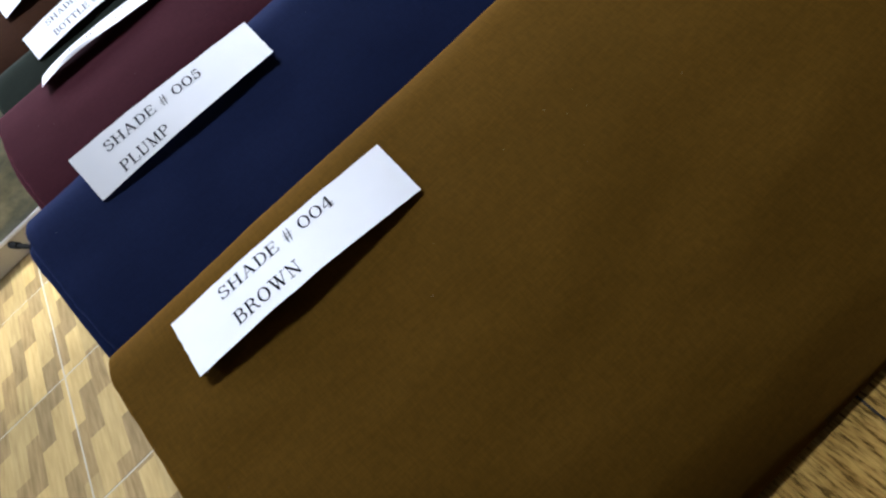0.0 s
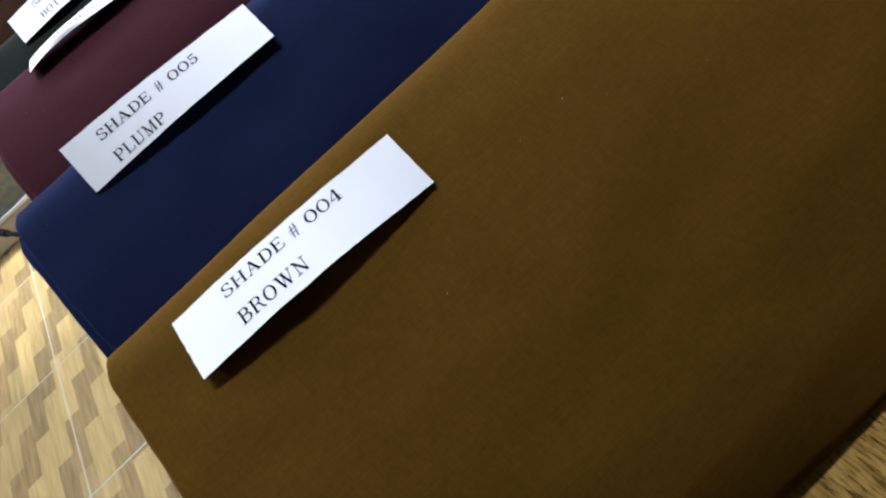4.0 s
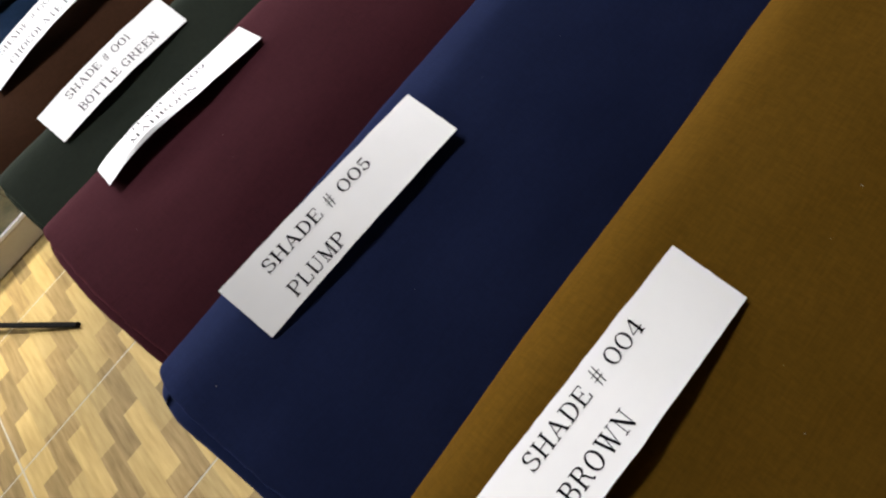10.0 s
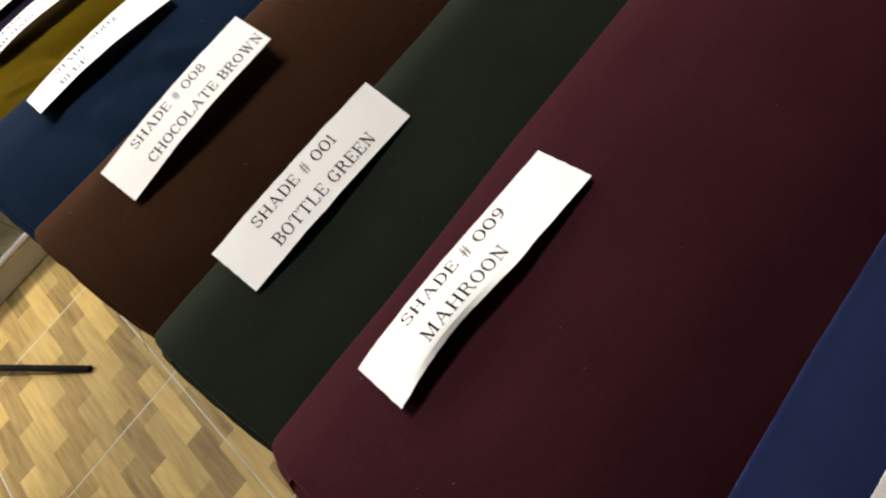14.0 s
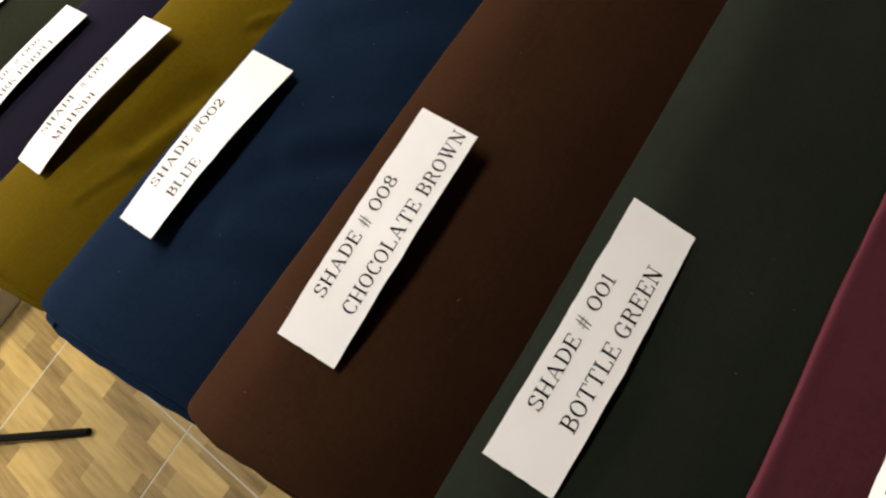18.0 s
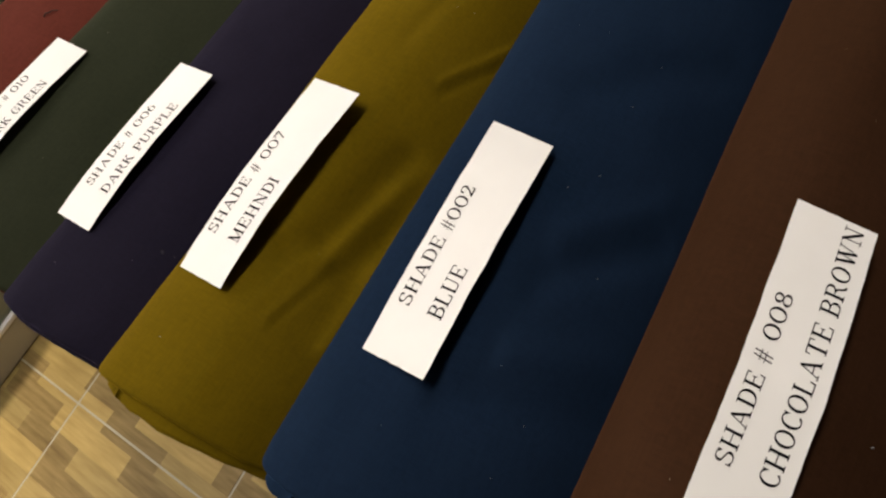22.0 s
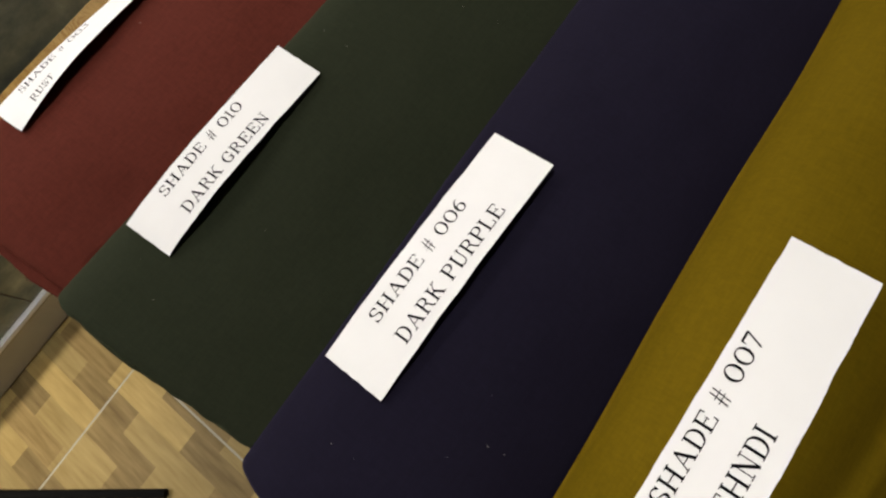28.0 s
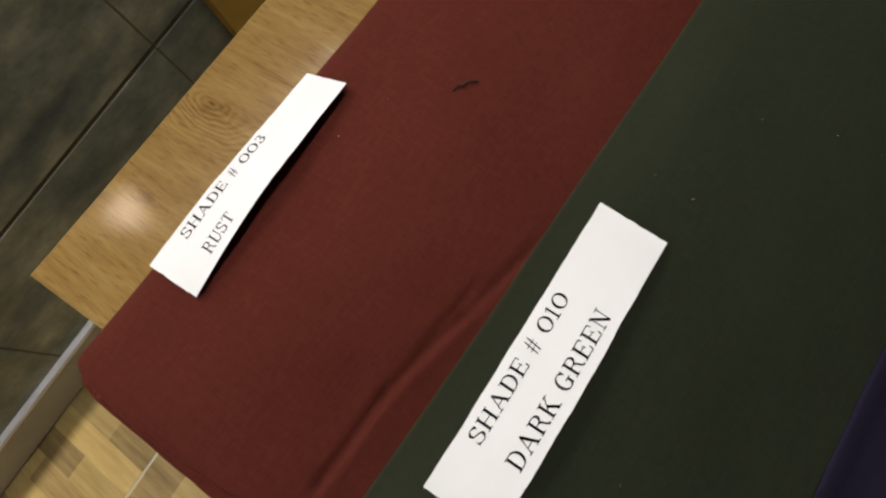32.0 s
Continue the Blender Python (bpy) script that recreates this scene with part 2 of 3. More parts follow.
def floor_material():
    """Ceramic floor tile printed with short staggered oak blocks, light and dark in steps."""
    mat, tree, bsdf = material("printed_floor_tile")
    where = position(tree)
    split = tree.nodes.new("ShaderNodeSeparateXYZ")
    tree.links.new(where, split.inputs[0])
    x, y = split.outputs[0], split.outputs[1]
    wide, step, period = 0.055, 0.118, 0.455
    column = maths(tree, "FLOOR", maths(tree, "DIVIDE", maths(tree, "ADD", x, 0.531 + 10 * wide), wide))
    along = maths(tree, "DIVIDE", maths(tree, "SUBTRACT", maths(tree, "SUBTRACT", y, 1.12), maths(tree, "MULTIPLY", maths(tree, "SUBTRACT", column, 10.0), step)), period)
    part_of = maths(tree, "FRACT", along)
    dark = maths(tree, "LESS_THAN", part_of, 0.43)
    seed = node(tree, "ShaderNodeTexWhiteNoise")
    seed.noise_dimensions = "2D"
    joined = tree.nodes.new("ShaderNodeCombineXYZ")
    tree.links.new(column, joined.inputs[0])
    tree.links.new(maths(tree, "ADD", maths(tree, "MULTIPLY", maths(tree, "FLOOR", along), 2.0), dark), joined.inputs[1])
    tree.links.new(joined.outputs[0], seed.inputs["Vector"])
    grain = noisy(tree, scaled(tree, where, 75, 7, 50), 1.0, 5.0, 0.6)
    light_tone = ramp(tree, grain, [(0.3, (0.31, 0.22, 0.085)), (0.7, (0.45, 0.335, 0.145))])
    dark_tone = ramp(tree, grain, [(0.3, (0.175, 0.120, 0.050)), (0.7, (0.325, 0.235, 0.105))])
    tone = mix(tree, dark, light_tone, dark_tone)
    shade = ramp(tree, seed.outputs["Value"], [(0.0, (0.82, 0.82, 0.82)), (1.0, (1.15, 1.12, 1.05))])
    tree.links.new(mix(tree, 1.0, tone, shade, "MULTIPLY"), bsdf.inputs["Base Color"])
    bsdf.inputs["Roughness"].default_value = 0.45
    bsdf.inputs["Specular IOR Level"].default_value = 0.16
    return mat


def stone_material():
    mat, tree, bsdf = material("slate_tile")
    where = position(tree)
    cloud = noisy(tree, scaled(tree, where, 9, 9, 14), 1.0, 6.0, 0.66)
    streak = noisy(tree, scaled(tree, where, 3, 3, 16), 1.0, 4.0)
    base = ramp(tree, cloud, [(0.30, (0.10, 0.12, 0.11)), (0.48, (0.20, 0.22, 0.175)), (0.60, (0.30, 0.31, 0.24)), (0.75, (0.46, 0.46, 0.36))])
    veil = ramp(tree, streak, [(0.42, (0.75, 0.8, 0.85)), (0.62, (1.15, 1.1, 1.0))])
    tree.links.new(mix(tree, 1.0, base, veil, "MULTIPLY"), bsdf.inputs["Base Color"])
    bsdf.inputs["Roughness"].default_value = 0.28
    bump(tree, bsdf, cloud, 0.3, 0.004)
    return mat


PAPER = paper_material()
INK = plain("black_ink", (0.006, 0.006, 0.008), 0.9)
INK.node_tree.nodes["Principled BSDF"].inputs["Specular IOR Level"].default_value = 0.0
WOOD = wood_material()
FLOOR = floor_material()
STONE = stone_material()
GROUT = plain("grey_grout", (0.42, 0.39, 0.31), 0.9)
DARK_GROUT = plain("dark_grout", (0.15, 0.120, 0.075), 0.9)
SKIRT = plain("beige_skirting_paint", (0.42, 0.38, 0.29), 0.5)
CAP = plain("white_cap_paint", (0.82, 0.82, 0.80), 0.4)
# tones of the unseen walls and ceiling, kept low so little light bounces
PLASTER = plain("grey_wall_paint", (0.19, 0.19, 0.185), 0.9, vary=0.03, scale=2.0)
DARK_WALL = plain("dark_unseen_wall", (0.10, 0.07, 0.045), 0.6)
CEILING = plain("grey_ceiling_paint", (0.30, 0.30, 0.29), 0.9, vary=0.02, scale=2.0)
STEEL = plain("black_painted_steel", (0.005, 0.005, 0.005), 0.85, 0.0)
STEEL.node_tree.nodes["Principled BSDF"].inputs["Specular IOR Level"].default_value = 0.1
TAN = plain("tan_wood_board", (0.46, 0.28, 0.05), 0.45, vary=0.15, scale=14.0)
CRACK = plain("dark_wood_crack", (0.012, 0.008, 0.005), 0.9)


# ---------------------------------------------------------------- building helpers
def mesh_of(name, bm, mat, smooth=False):
    bmesh.ops.recalc_face_normals(bm, faces=bm.faces)
    data = bpy.data.meshes.new(name)
    bm.to_mesh(data)
    bm.free()
    if mat:
        data.materials.append(mat)
    if smooth:
        data.polygons.foreach_set("use_smooth", [True] * len(data.polygons))
    return data


def part(name, bm, mat, parent=None, label="", smooth=False):
    ob = new(name, mesh_of(name, bm, mat, smooth))
    ob.parent = parent
    if label:
        tagged(ob, label)
    return ob


def box(x0, x1, y0, y1, z0, z1, bevel=0.0, segments=2):
    bm = bmesh.new()
    bmesh.ops.create_cube(bm, size=1, matrix=Matrix.Translation(((x0 + x1) / 2, (y0 + y1) / 2, (z0 + z1) / 2)) @ Matrix.Diagonal((x1 - x0, y1 - y0, z1 - z0, 1)))
    if bevel:
        bmesh.ops.bevel(bm, geom=bm.edges[:], offset=bevel, segments=segments, affect="EDGES", profile=0.6)
    return bm


def rod(a, b, r, sides=12):
    bm = bmesh.new()
    a, b = Vector(a), Vector(b)
    turn = (b - a).to_track_quat("Z", "Y").to_matrix().to_4x4()
    bmesh.ops.create_cone(bm, cap_ends=True, segments=sides, radius1=r, radius2=r, depth=(b - a).length, matrix=Matrix.Translation((a + b) / 2) @ turn)
    return bm


def structure(name, bm, mat, label, category):
    return tagged(part(name, bm, mat), label, category, kind="structure")


# ---------------------------------------------------------------- room
X0, X1, Y0, Y1, HIGH = ROOM
floor_bed = structure("floor", box(X0, X1, Y0, Y1, -0.10, -0.0012), GROUT, "floor of wood-look printed ceramic tiles with grey grout", "floor")
# unseen shell added around the shop; its dark sides cut the fill light
structure("ceiling", box(X0 - 0.1, X1 + 0.1, Y0 - 0.1, Y1 + 0.1, HIGH, HIGH + 0.1), CEILING, "unseen plain grey shop ceiling, toned down to limit bounced light", "ceiling")
structure("wall_north", box(X0 - 0.1, X1 + 0.1, Y1, Y1 + 0.1, -0.1, HIGH), PLASTER, "unseen plain grey wall, toned down to limit bounced light", "wall")
structure("wall_south", box(X0 - 0.1, X1 + 0.1, Y0 - 0.1, Y0, -0.1, HIGH), DARK_WALL, "unseen dark brown wall that holds back bounced light", "wall")
structure("wall_east", box(X1, X1 + 0.1, Y0, Y1, -0.1, HIGH), DARK_WALL, "unseen dark brown wall that holds back bounced light", "wall")
structure("wall_west", box(X0 - 0.1, X0, Y0, Y1, -0.1, HIGH), PLASTER, "unseen plain grey wall, toned down to limit bounced light", "wall")

# low partition clad in slate tiles, with a skirting under a white cap
PART_H = 0.70
partition = structure("wall_partition", box(X0, 1.6, WALL_Y + 0.0025, WALL_Y + 0.13, 0, PART_H), DARK_GROUT, "low partition wall clad in dark grey-green slate tiles", "wall")
skirting = structure("baseboard", box(X0, 1.6, WALL_Y - 0.012, WALL_Y + 0.002, 0.006, 0.092, 0.002), SKIRT, "beige painted skirting board along the slate wall", "skirting")
part("cap", box(X0, 1.6, WALL_Y - 0.014, WALL_Y + 0.002, 0.0925, 0.104, 0.002), CAP, skirting, "white cap strip on the skirting")


# ---------------------------------------------------------------- table
table = tagged(new("display_table"), "long oak laminate display table carrying the row of fabrics", "table")
TABLE_X1, TABLE_Y0 = 0.74, -1.05
boards = 9
bw = (TABLE_X1 - TABLE_X0) / boards
for k in range(boards):
    part("board", box(TABLE_X0 + k * bw, TABLE_X0 + (k + 1) * bw, TABLE_Y0, TABLE_Y1, TABLE_Z - 0.032, TABLE_Z), WOOD, table)
for sx in (TABLE_X0 + 0.06, TABLE_X1 - 0.06):
    for sy in (TABLE_Y0 + 0.08, TABLE_Y1 - 0.09):
        part("leg", box(sx - 0.03, sx + 0.03, sy - 0.03, sy + 0.03, 0, TABLE_Z - 0.032, 0.003), WOOD, table)
for sx in (TABLE_X0 + 0.06, TABLE_X1 - 0.06):
    part("apron", box(sx - 0.012, sx + 0.012, TABLE_Y0 + 0.11, TABLE_Y1 - 0.12, TABLE_Z - 0.11, TABLE_Z - 0.032), WOOD, table)

# the table stands a little askew to the row
for ob in table.children:
    for v in ob.data.vertices:
        v.co.x += 0.052 * (TABLE_Y1 - v.co.y)
        v.co.y -= 0.05 * (v.co.x - TABLE_X0)

# a dark split in the lacquered top near the brown cloth
bm = bmesh.new()
for (ax, ay), (bx, by), w in (((0.2027, -0.510), (0.2036, -0.520), 0.0012), ((0.2036, -0.520), (0.2022, -0.532), 0.0016), ((0.2022, -0.532), (0.2030, -0.556), 0.0012), ((0.2022, -0.532), (0.1985, -0.545), 0.0006)):
    corners = [bm.verts.new((x, y, TABLE_Z + 0.0004)) for x, y in ((ax - w / 2, ay), (ax + w / 2, ay), (bx + w / 2, by), (bx - w / 2, by))]
    bm.faces.new(corners)
part("split", bm, CRACK, table, "dark split in the wood")

# ---------------------------------------------------------------- folded fabrics
# colour, left edge y, front end x, height of the crest, first slope, how far the under fold juts out, label words, fall along x, skew of the left edge, breadth of its rounding
ROW = [
    ("brown", -0.2512, -0.0688, 0.9074, 0.27, 0.006, "folded plain brown cotton cloth at the end of the row", 0.058, 0.037, 0.021),
    ("navy", -0.0817, -0.0866, 0.9243, 0.45, 0.009, "folded plain navy cotton cloth", 0.033, 0.024, 0.036),
    ("maroon", 0.1110, -0.0911, 0.9237, 0.03, 0.008, "folded plain maroon cotton cloth", 0.031, 0.015, 0.037),
    ("bottle_green", 0.2364, -0.1030, 0.9122, 0.42, 0.0045, "folded plain blackish bottle green cotton cloth", 0.027, 0.015, 0.028),
    ("chocolate", 0.3866, -0.1117, 0.9301, 0.29, 0.003, "folded plain chocolate brown cotton cloth", 0.035, 0.002, 0.040),
    ("blue", 0.5322, -0.1215, 0.9265, 0.09, 0.007, "folded plain dull blue cotton cloth", 0.061, 0.016, 0.029),
    ("olive", 0.6625, -0.1288, 0.9225, 0.04, 0.0075, "folded creased olive yellow cotton cloth", 0.079, 0.031, 0.039),
    ("purple", 0.8002, -0.1364, 0.8991, 0.03, 0.004, "folded plain dark purple cotton cloth", 0.047, 0.019, 0.037),
    ("dark_green", 0.9630, -0.1379, 0.8888, 0.20, 0.0028, "folded plain dark green cotton cloth", 0.057, -0.009, 0.032),
    ("rust", 1.1458, -0.1477, 0.8638, 0.00, 0.0075, "folded creased rust red cotton cloth beside bare table", 0.049, -0.020, 0.030),
]
WIDTH, EDGE, BACK, HOLLOW = 0.245, 0.058, 0.66, 2.25
RIDGES = {
    "rust": [(-0.1203, 0.9920, -0.0628, 0.9907, 0.0024, -0.0036), (-0.1201, 0.9866, -0.0628, 0.9851, 0.0036, 0.0009), (-0.0628, 0.9907, -0.0071, 0.9796, 0.0023, -0.0032), (-0.0628, 0.9851, -0.0071, 0.9743, 0.0034, 0.0009),
             (-0.0370, 0.9883, 0.0115, 0.9827, 0.0022, -0.002), (-0.0071, 0.9796, 0.0508, 0.9684, 0.0026, -0.0022), (-0.0563, 1.0024, -0.1036, 1.0039, 0.018, -0.0024), (-0.0888, 1.0389, -0.0659, 1.0060, 0.013, -0.0008),
             (0.1198, 1.0110, 0.1094, 0.9844, 0.0022, -0.0012), (-0.1426, 1.0399, -0.1080, 1.1085, 0.01, -0.0012), (-0.1493, 0.9791, -0.1525, 1.1162, 0.005, -0.0014)],
    "olive": [(0.1384, 0.5720, 0.1766, 0.5560, 0.0026, 0.002), (0.1766, 0.5560, 0.2285, 0.5388, 0.0026, 0.0024), (0.1324, 0.5685, 0.1726, 0.5526, 0.003, -0.0018), (0.1726, 0.5526, 0.2245, 0.5354, 0.003, -0.0022),
             (-0.0174, 0.5914, 0.0003, 0.5754, 0.008, -0.0022), (0.0003, 0.5754, 0.0821, 0.5636, 0.009, -0.0044), (-0.0124, 0.5668, 0.0599, 0.5568, 0.006, 0.0018), (-0.0153, 0.5586, 0.0388, 0.5498, 0.0065, -0.0026),
             (-0.0564, 0.5423, -0.0013, 0.5417, 0.006, 0.0044), (-0.0013, 0.5417, 0.1194, 0.5360, 0.006, 0.0044), (-0.0519, 0.5306, 0.1156, 0.5282, 0.006, -0.006), (-0.0589, 0.5746, -0.0095, 0.5640, 0.0022, 0.001),
             (-0.0561, 0.5707, -0.0096, 0.5606, 0.0022, -0.001), (-0.1336, 0.6507, -0.1226, 0.5175, 0.004, -0.0012), (0.1541, 0.6062, 0.2894, 0.5881, 0.006, -0.0012)],
    "blue": [(-0.0453, 0.4609, -0.0227, 0.3864, 0.012, -0.0034), (-0.0117, 0.4413, 0.0107, 0.3868, 0.01, 0.0026), (0.0274, 0.4464, 0.0877, 0.3969, 0.01, -0.003), (0.0567, 0.4468, 0.1120, 0.4017, 0.009, 0.002),
             (0.1472, 0.4742, 0.2250, 0.4000, 0.014, -0.0022), (-0.1174, 0.5270, -0.1064, 0.3755, 0.004, -0.0016)],
    "chocolate": [(-0.0892, 0.2948, -0.0496, 0.3568, 0.006, 0.0008)],
    "navy": [(-0.0814, -0.1113, -0.0730, -0.2595, 0.003, -0.0016), (-0.0912, -0.1104, -0.0834, -0.2593, 0.003, -0.0012)],
    "maroon": [(-0.0979, 0.0864, -0.0963, -0.0816, 0.004, -0.0012), (-0.0004, 0.0251, 0.2011, -0.0021, 0.02, -0.001)],
    "brown": [(-0.0536, -0.2711, -0.0555, -0.4503, 0.0045, -0.0008)],
}


def ridge(x, y, some):
    total = 0.0
    for ax, ay, bx, by, wide, high in some:
        dx, dy = bx - ax, by - ay
        s = ((x - ax) * dx + (y - ay) * dy) / (dx * dx + dy * dy)
        off = math.hypot(x - ax - min(max(s, 0), 1) * dx, y - ay - min(max(s, 0), 1) * dy)
        fade = max(0.0, min(1.0, 1.0 - max(-s, s - 1, 0) * 7))
        total += high * fade * math.exp(-(off / wide) ** 2)
    return total


def top_at(n, x, y):
    """Height of the upper face of the nth cloth: a rounded left edge, a crest, then a slope that sinks under the cloth before it."""
    name, left, front, high, slope, jut, words, fall, skew, roll = ROW[n]
    d = left + skew * x - y
    if n:
        gap = left - ROW[n - 1][1]
        low = ROW[n - 1][3] - EDGE
    else:
        gap, low = 0.275, 0.800
    past, reach = max(d - roll, 0.0), max(gap - roll, 0.03)
    bend = max(0.004, high - slope * reach - low) / reach ** HOLLOW
    soft = past - 0.008 * (1 - math.exp(-past / 0.008))
    z = high - slope * soft - bend * past ** HOLLOW - fall * (min(max(x, -0.15), 0.3) - 0.03)
    if d > gap and n:
        z = max(TABLE_Z + 0.012, z - 0.15 * (d - gap) ** 0.9)
    if d < roll:
        z -= 0.75 * roll * (1 - math.sqrt(max(0.0, 1 - (1 - max(d, 0.0) / roll) ** 2)))
    if d > broad(n, x) - 0.03:
        s = (d - (broad(n, x) - 0.03)) / 0.03
        z = TABLE_Z + 0.004 + (z - TABLE_Z - 0.004) * math.sqrt(max(0.0, 1 - s * s))
    z += 0.0010 * noise.noise(Vector((x * 7, y * 22, n * 3.1))) + 0.0006 * noise.noise(Vector((x * 30, y * 40, n * 5.7)))
    z += ridge(x, y, RIDGES.get(name, ()))
    return z


def broad(n, x=0.22):
    """How wide the nth cloth lies at x: the last one shows its whole width, a little askew."""
    return WIDTH + 0.033 + 0.05 * (min(max(x, -0.1), 0.4) - 0.22) if n == 0 else WIDTH


def under_at(n, x, y):
    if n + 1 < len(ROW) and ROW[n + 1][1] - WIDTH < y:
        return max(TABLE_Z + 0.0005, top_at(n + 1, x, y) + 0.001)
    return TABLE_Z + 0.0005


def fold(n, upper, under, front, round_x):
    """One fold of the nth cloth between two depths under its upper face, as a closed rounded slab; under None: down to what it lies on."""
    left, skew, on_top = ROW[n][1], ROW[n][8], upper == 0
    step, near, across = (0.0040, 108, 110) if on_top else (0.012, 36, 30)
    xs = [front + round_x * (1 - math.cos(a * math.pi / 12)) for a in range(6)] + [front + round_x + step * k for k in range(1, near)]
    xs += [xs[-1] + (BACK - xs[-1]) * k / 8 for k in range(1, 9)]
    skip = 0.0 if on_top else 0.0062
    wide = broad(n)
    ds = [skip + d for d in (0.0, 0.0004, 0.0012, 0.0025, 0.0044, 0.007, 0.010, 0.014, 0.0185, 0.023)] + [0.028 + (wide - 0.028) * (k / across) for k in range(across + 1)]
    bm = bmesh.new()
    rings = []
    for x in xs:
        e = min(x - front, round_x) / round_x
        fat = math.sqrt(max(0.0, 1 - (1 - e) ** 2))
        up, down = [], []
        for d in ds:
            wob = (0.0035 if n == 6 else 0.0018) * noise.noise(Vector((x * 8 + n, upper * 90, n * 2.3))) * max(0.0, 1 - d / 0.09)
            level = left + skew * x - d * broad(n, x) / wide
            y = level + wob
            ragged = (0.0026 * noise.noise(Vector((y * 16, n * 1.7, upper * 90))) + 0.0012 * noise.noise(Vector((y * 90, n, upper * 90)))) * max(0.0, 1 - (x - front) / 0.09)
            ragged += 0.0015 * max(0.0, 1 - (d - skip) / 0.009) ** 2 * max(0.0, 1 - (x - front) / 0.03)
            u = under_at(n, x, level)
            t = max(top_at(n, x, level), u + 0.004)
            b = max(u + 0.002, t - upper)
            a = u if under is None else max(u, min(b - 0.0015, t - under))
            if on_top and d < 0.005:
                a += (u - a) * min(1.0, max(0.0, (x - front - 0.012) / 0.02))
            mid = (a + b) / 2 if under is not None else b - 0.010
            mid = max(mid, (a + b) / 2)
            up.append((x + ragged, y, mid + (b - mid) * (0.03 + 0.97 * fat)))
            down.append((x + ragged, y, mid - (mid - a) * (0.03 + 0.97 * fat)))
        rings.append([bm.verts.new(v) for v in up + down[::-1]])
    for a, b in zip(rings, rings[1:]):
        for k in range(len(a)):
            bm.faces.new((a[k], a[k - 1], b[k - 1], b[k]))
    bm.faces.new(rings[0])
    bm.faces.new(rings[-1][::-1])
    return bm


CLOTHS = []
for n, (name, left, front, high, slope, jut, words, fall, skew, roll) in enumerate(ROW):
    cloth = tagged(new("folded_cloth"), words, "fabric", "row of folded fabrics")
    CLOTHS.append(cloth)
    part("upper_fold", fold(n, 0.0, 0.010, front, 0.0045), FABRICS[name], cloth, smooth=True)
    part("second_fold", fold(n, 0.0105, 0.019, front - jut, 0.004), FABRICS[name], cloth, smooth=True)
    part("third_fold", fold(n, 0.0195, 0.030, front - 0.35 * jut, 0.005), FABRICS[name], cloth, smooth=True)
    part("lower_fold", fold(n, 0.0305, None, front - 1.3 * jut, 0.006), FABRICS[name], cloth, smooth=True)

# ---------------------------------------------------------------- paper labels
# shade number line, colour line, centre, yaw, pitch, roll, length, width, how far the corners lie askew
LABELS = [
    ("SHADE # 004", "BROWN", 0.0514, -0.3022, 0.9038, -0.65, 4.06, 14.53, 0.1517, 0.0391, -0.0017),
    ("SHADE # 005", "PLUMP", 0.0510, -0.1297, 0.9257, -0.55, 3.33, 26.12, 0.1560, 0.0379, 0.0026),
    ("SHADE # 009", "MAHROON", 0.0456, 0.0659, 0.9279, -0.42, 2.31, -4.55, 0.1524, 0.0348, -0.0010),
    ("SHADE # 001", "BOTTLE GREEN", 0.0374, 0.2026, 0.9160, 0.10, 1.40, 23.15, 0.1509, 0.0384, -0.0009),
    ("SHADE # 008", "CHOCOLATE BROWN", 0.0294, 0.3293, 0.9351, 0.61, -2.43, 16.07, 0.1518, 0.0371, 0.0001),
    ("SHADE #002", "BLUE", 0.0281, 0.4866, 0.9317, 0.60, 2.60, 3.38, 0.1479, 0.0371, -0.0023),
    ("SHADE # 007", "MEHNDI", 0.0194, 0.6189, 0.9303, 0.08, 1.90, -1.26, 0.1487, 0.0367, -0.0010),
    ("SHADE # 006", "DARK PURPLE", 0.0087, 0.7653, 0.9049, -0.70, 1.08, -0.33, 0.1463, 0.0373, 0.0000),
    ("SHADE # 010", "DARK GREEN", -0.0042, 0.9254, 0.8950, 1.04, 2.09, 10.80, 0.1448, 0.0344, -0.0001),
    ("SHADE # 003", "RUST", -0.0057, 1.1203, 0.8686, 2.48, 3.51, -10.46, 0.1453, 0.0364, 0.0029),
]
LONG, TALL = 0.150, 0.0368                   # the strip before scaling to each cut size


# bow of the strip, where along it the bow is highest, lift of the lower rim there
CURL = {"BROWN": (0.003, 0.5, 0.05), "PLUMP": (0.002, 0.5, 0.0), "MAHROON": (0.004, 0.36, 0.0), "BOTTLE GREEN": (0.003, 0.5, 0.02), "CHOCOLATE BROWN": (0.003, 0.5, 0.03),
        "BLUE": (0.003, 0.5, 0.03), "MEHNDI": (0.004, 0.45, 0.03), "DARK PURPLE": (0.003, 0.45, 0.03), "DARK GREEN": (0.004, 0.4, 0.05), "RUST": (0.0025, 0.45, 0.07)}
# where the print stands, in fractions of the strip: left margin, foot and length of the first line, foot and length of the second
PRINT = {"BROWN": (0.208, 0.68, 0.526, 0.175, 0.290), "PLUMP": (0.158, 0.62, 0.535, 0.105, 0.268), "MAHROON": (0.208, 0.69, 0.520, 0.215, 0.405),
         "BOTTLE GREEN": (0.202, 0.66, 0.506, 0.165, 0.618), "CHOCOLATE BROWN": (0.190, 0.675, 0.513, 0.155, 0.795), "BLUE": (0.198, 0.68, 0.503, 0.175, 0.203),
         "MEHNDI": (0.178, 0.705, 0.514, 0.185, 0.308), "DARK PURPLE": (0.194, 0.64, 0.515, 0.150, 0.570), "DARK GREEN": (0.183, 0.69, 0.500, 0.140, 0.520), "RUST": (0.158, 0.70, 0.500, 0.165, 0.165)}


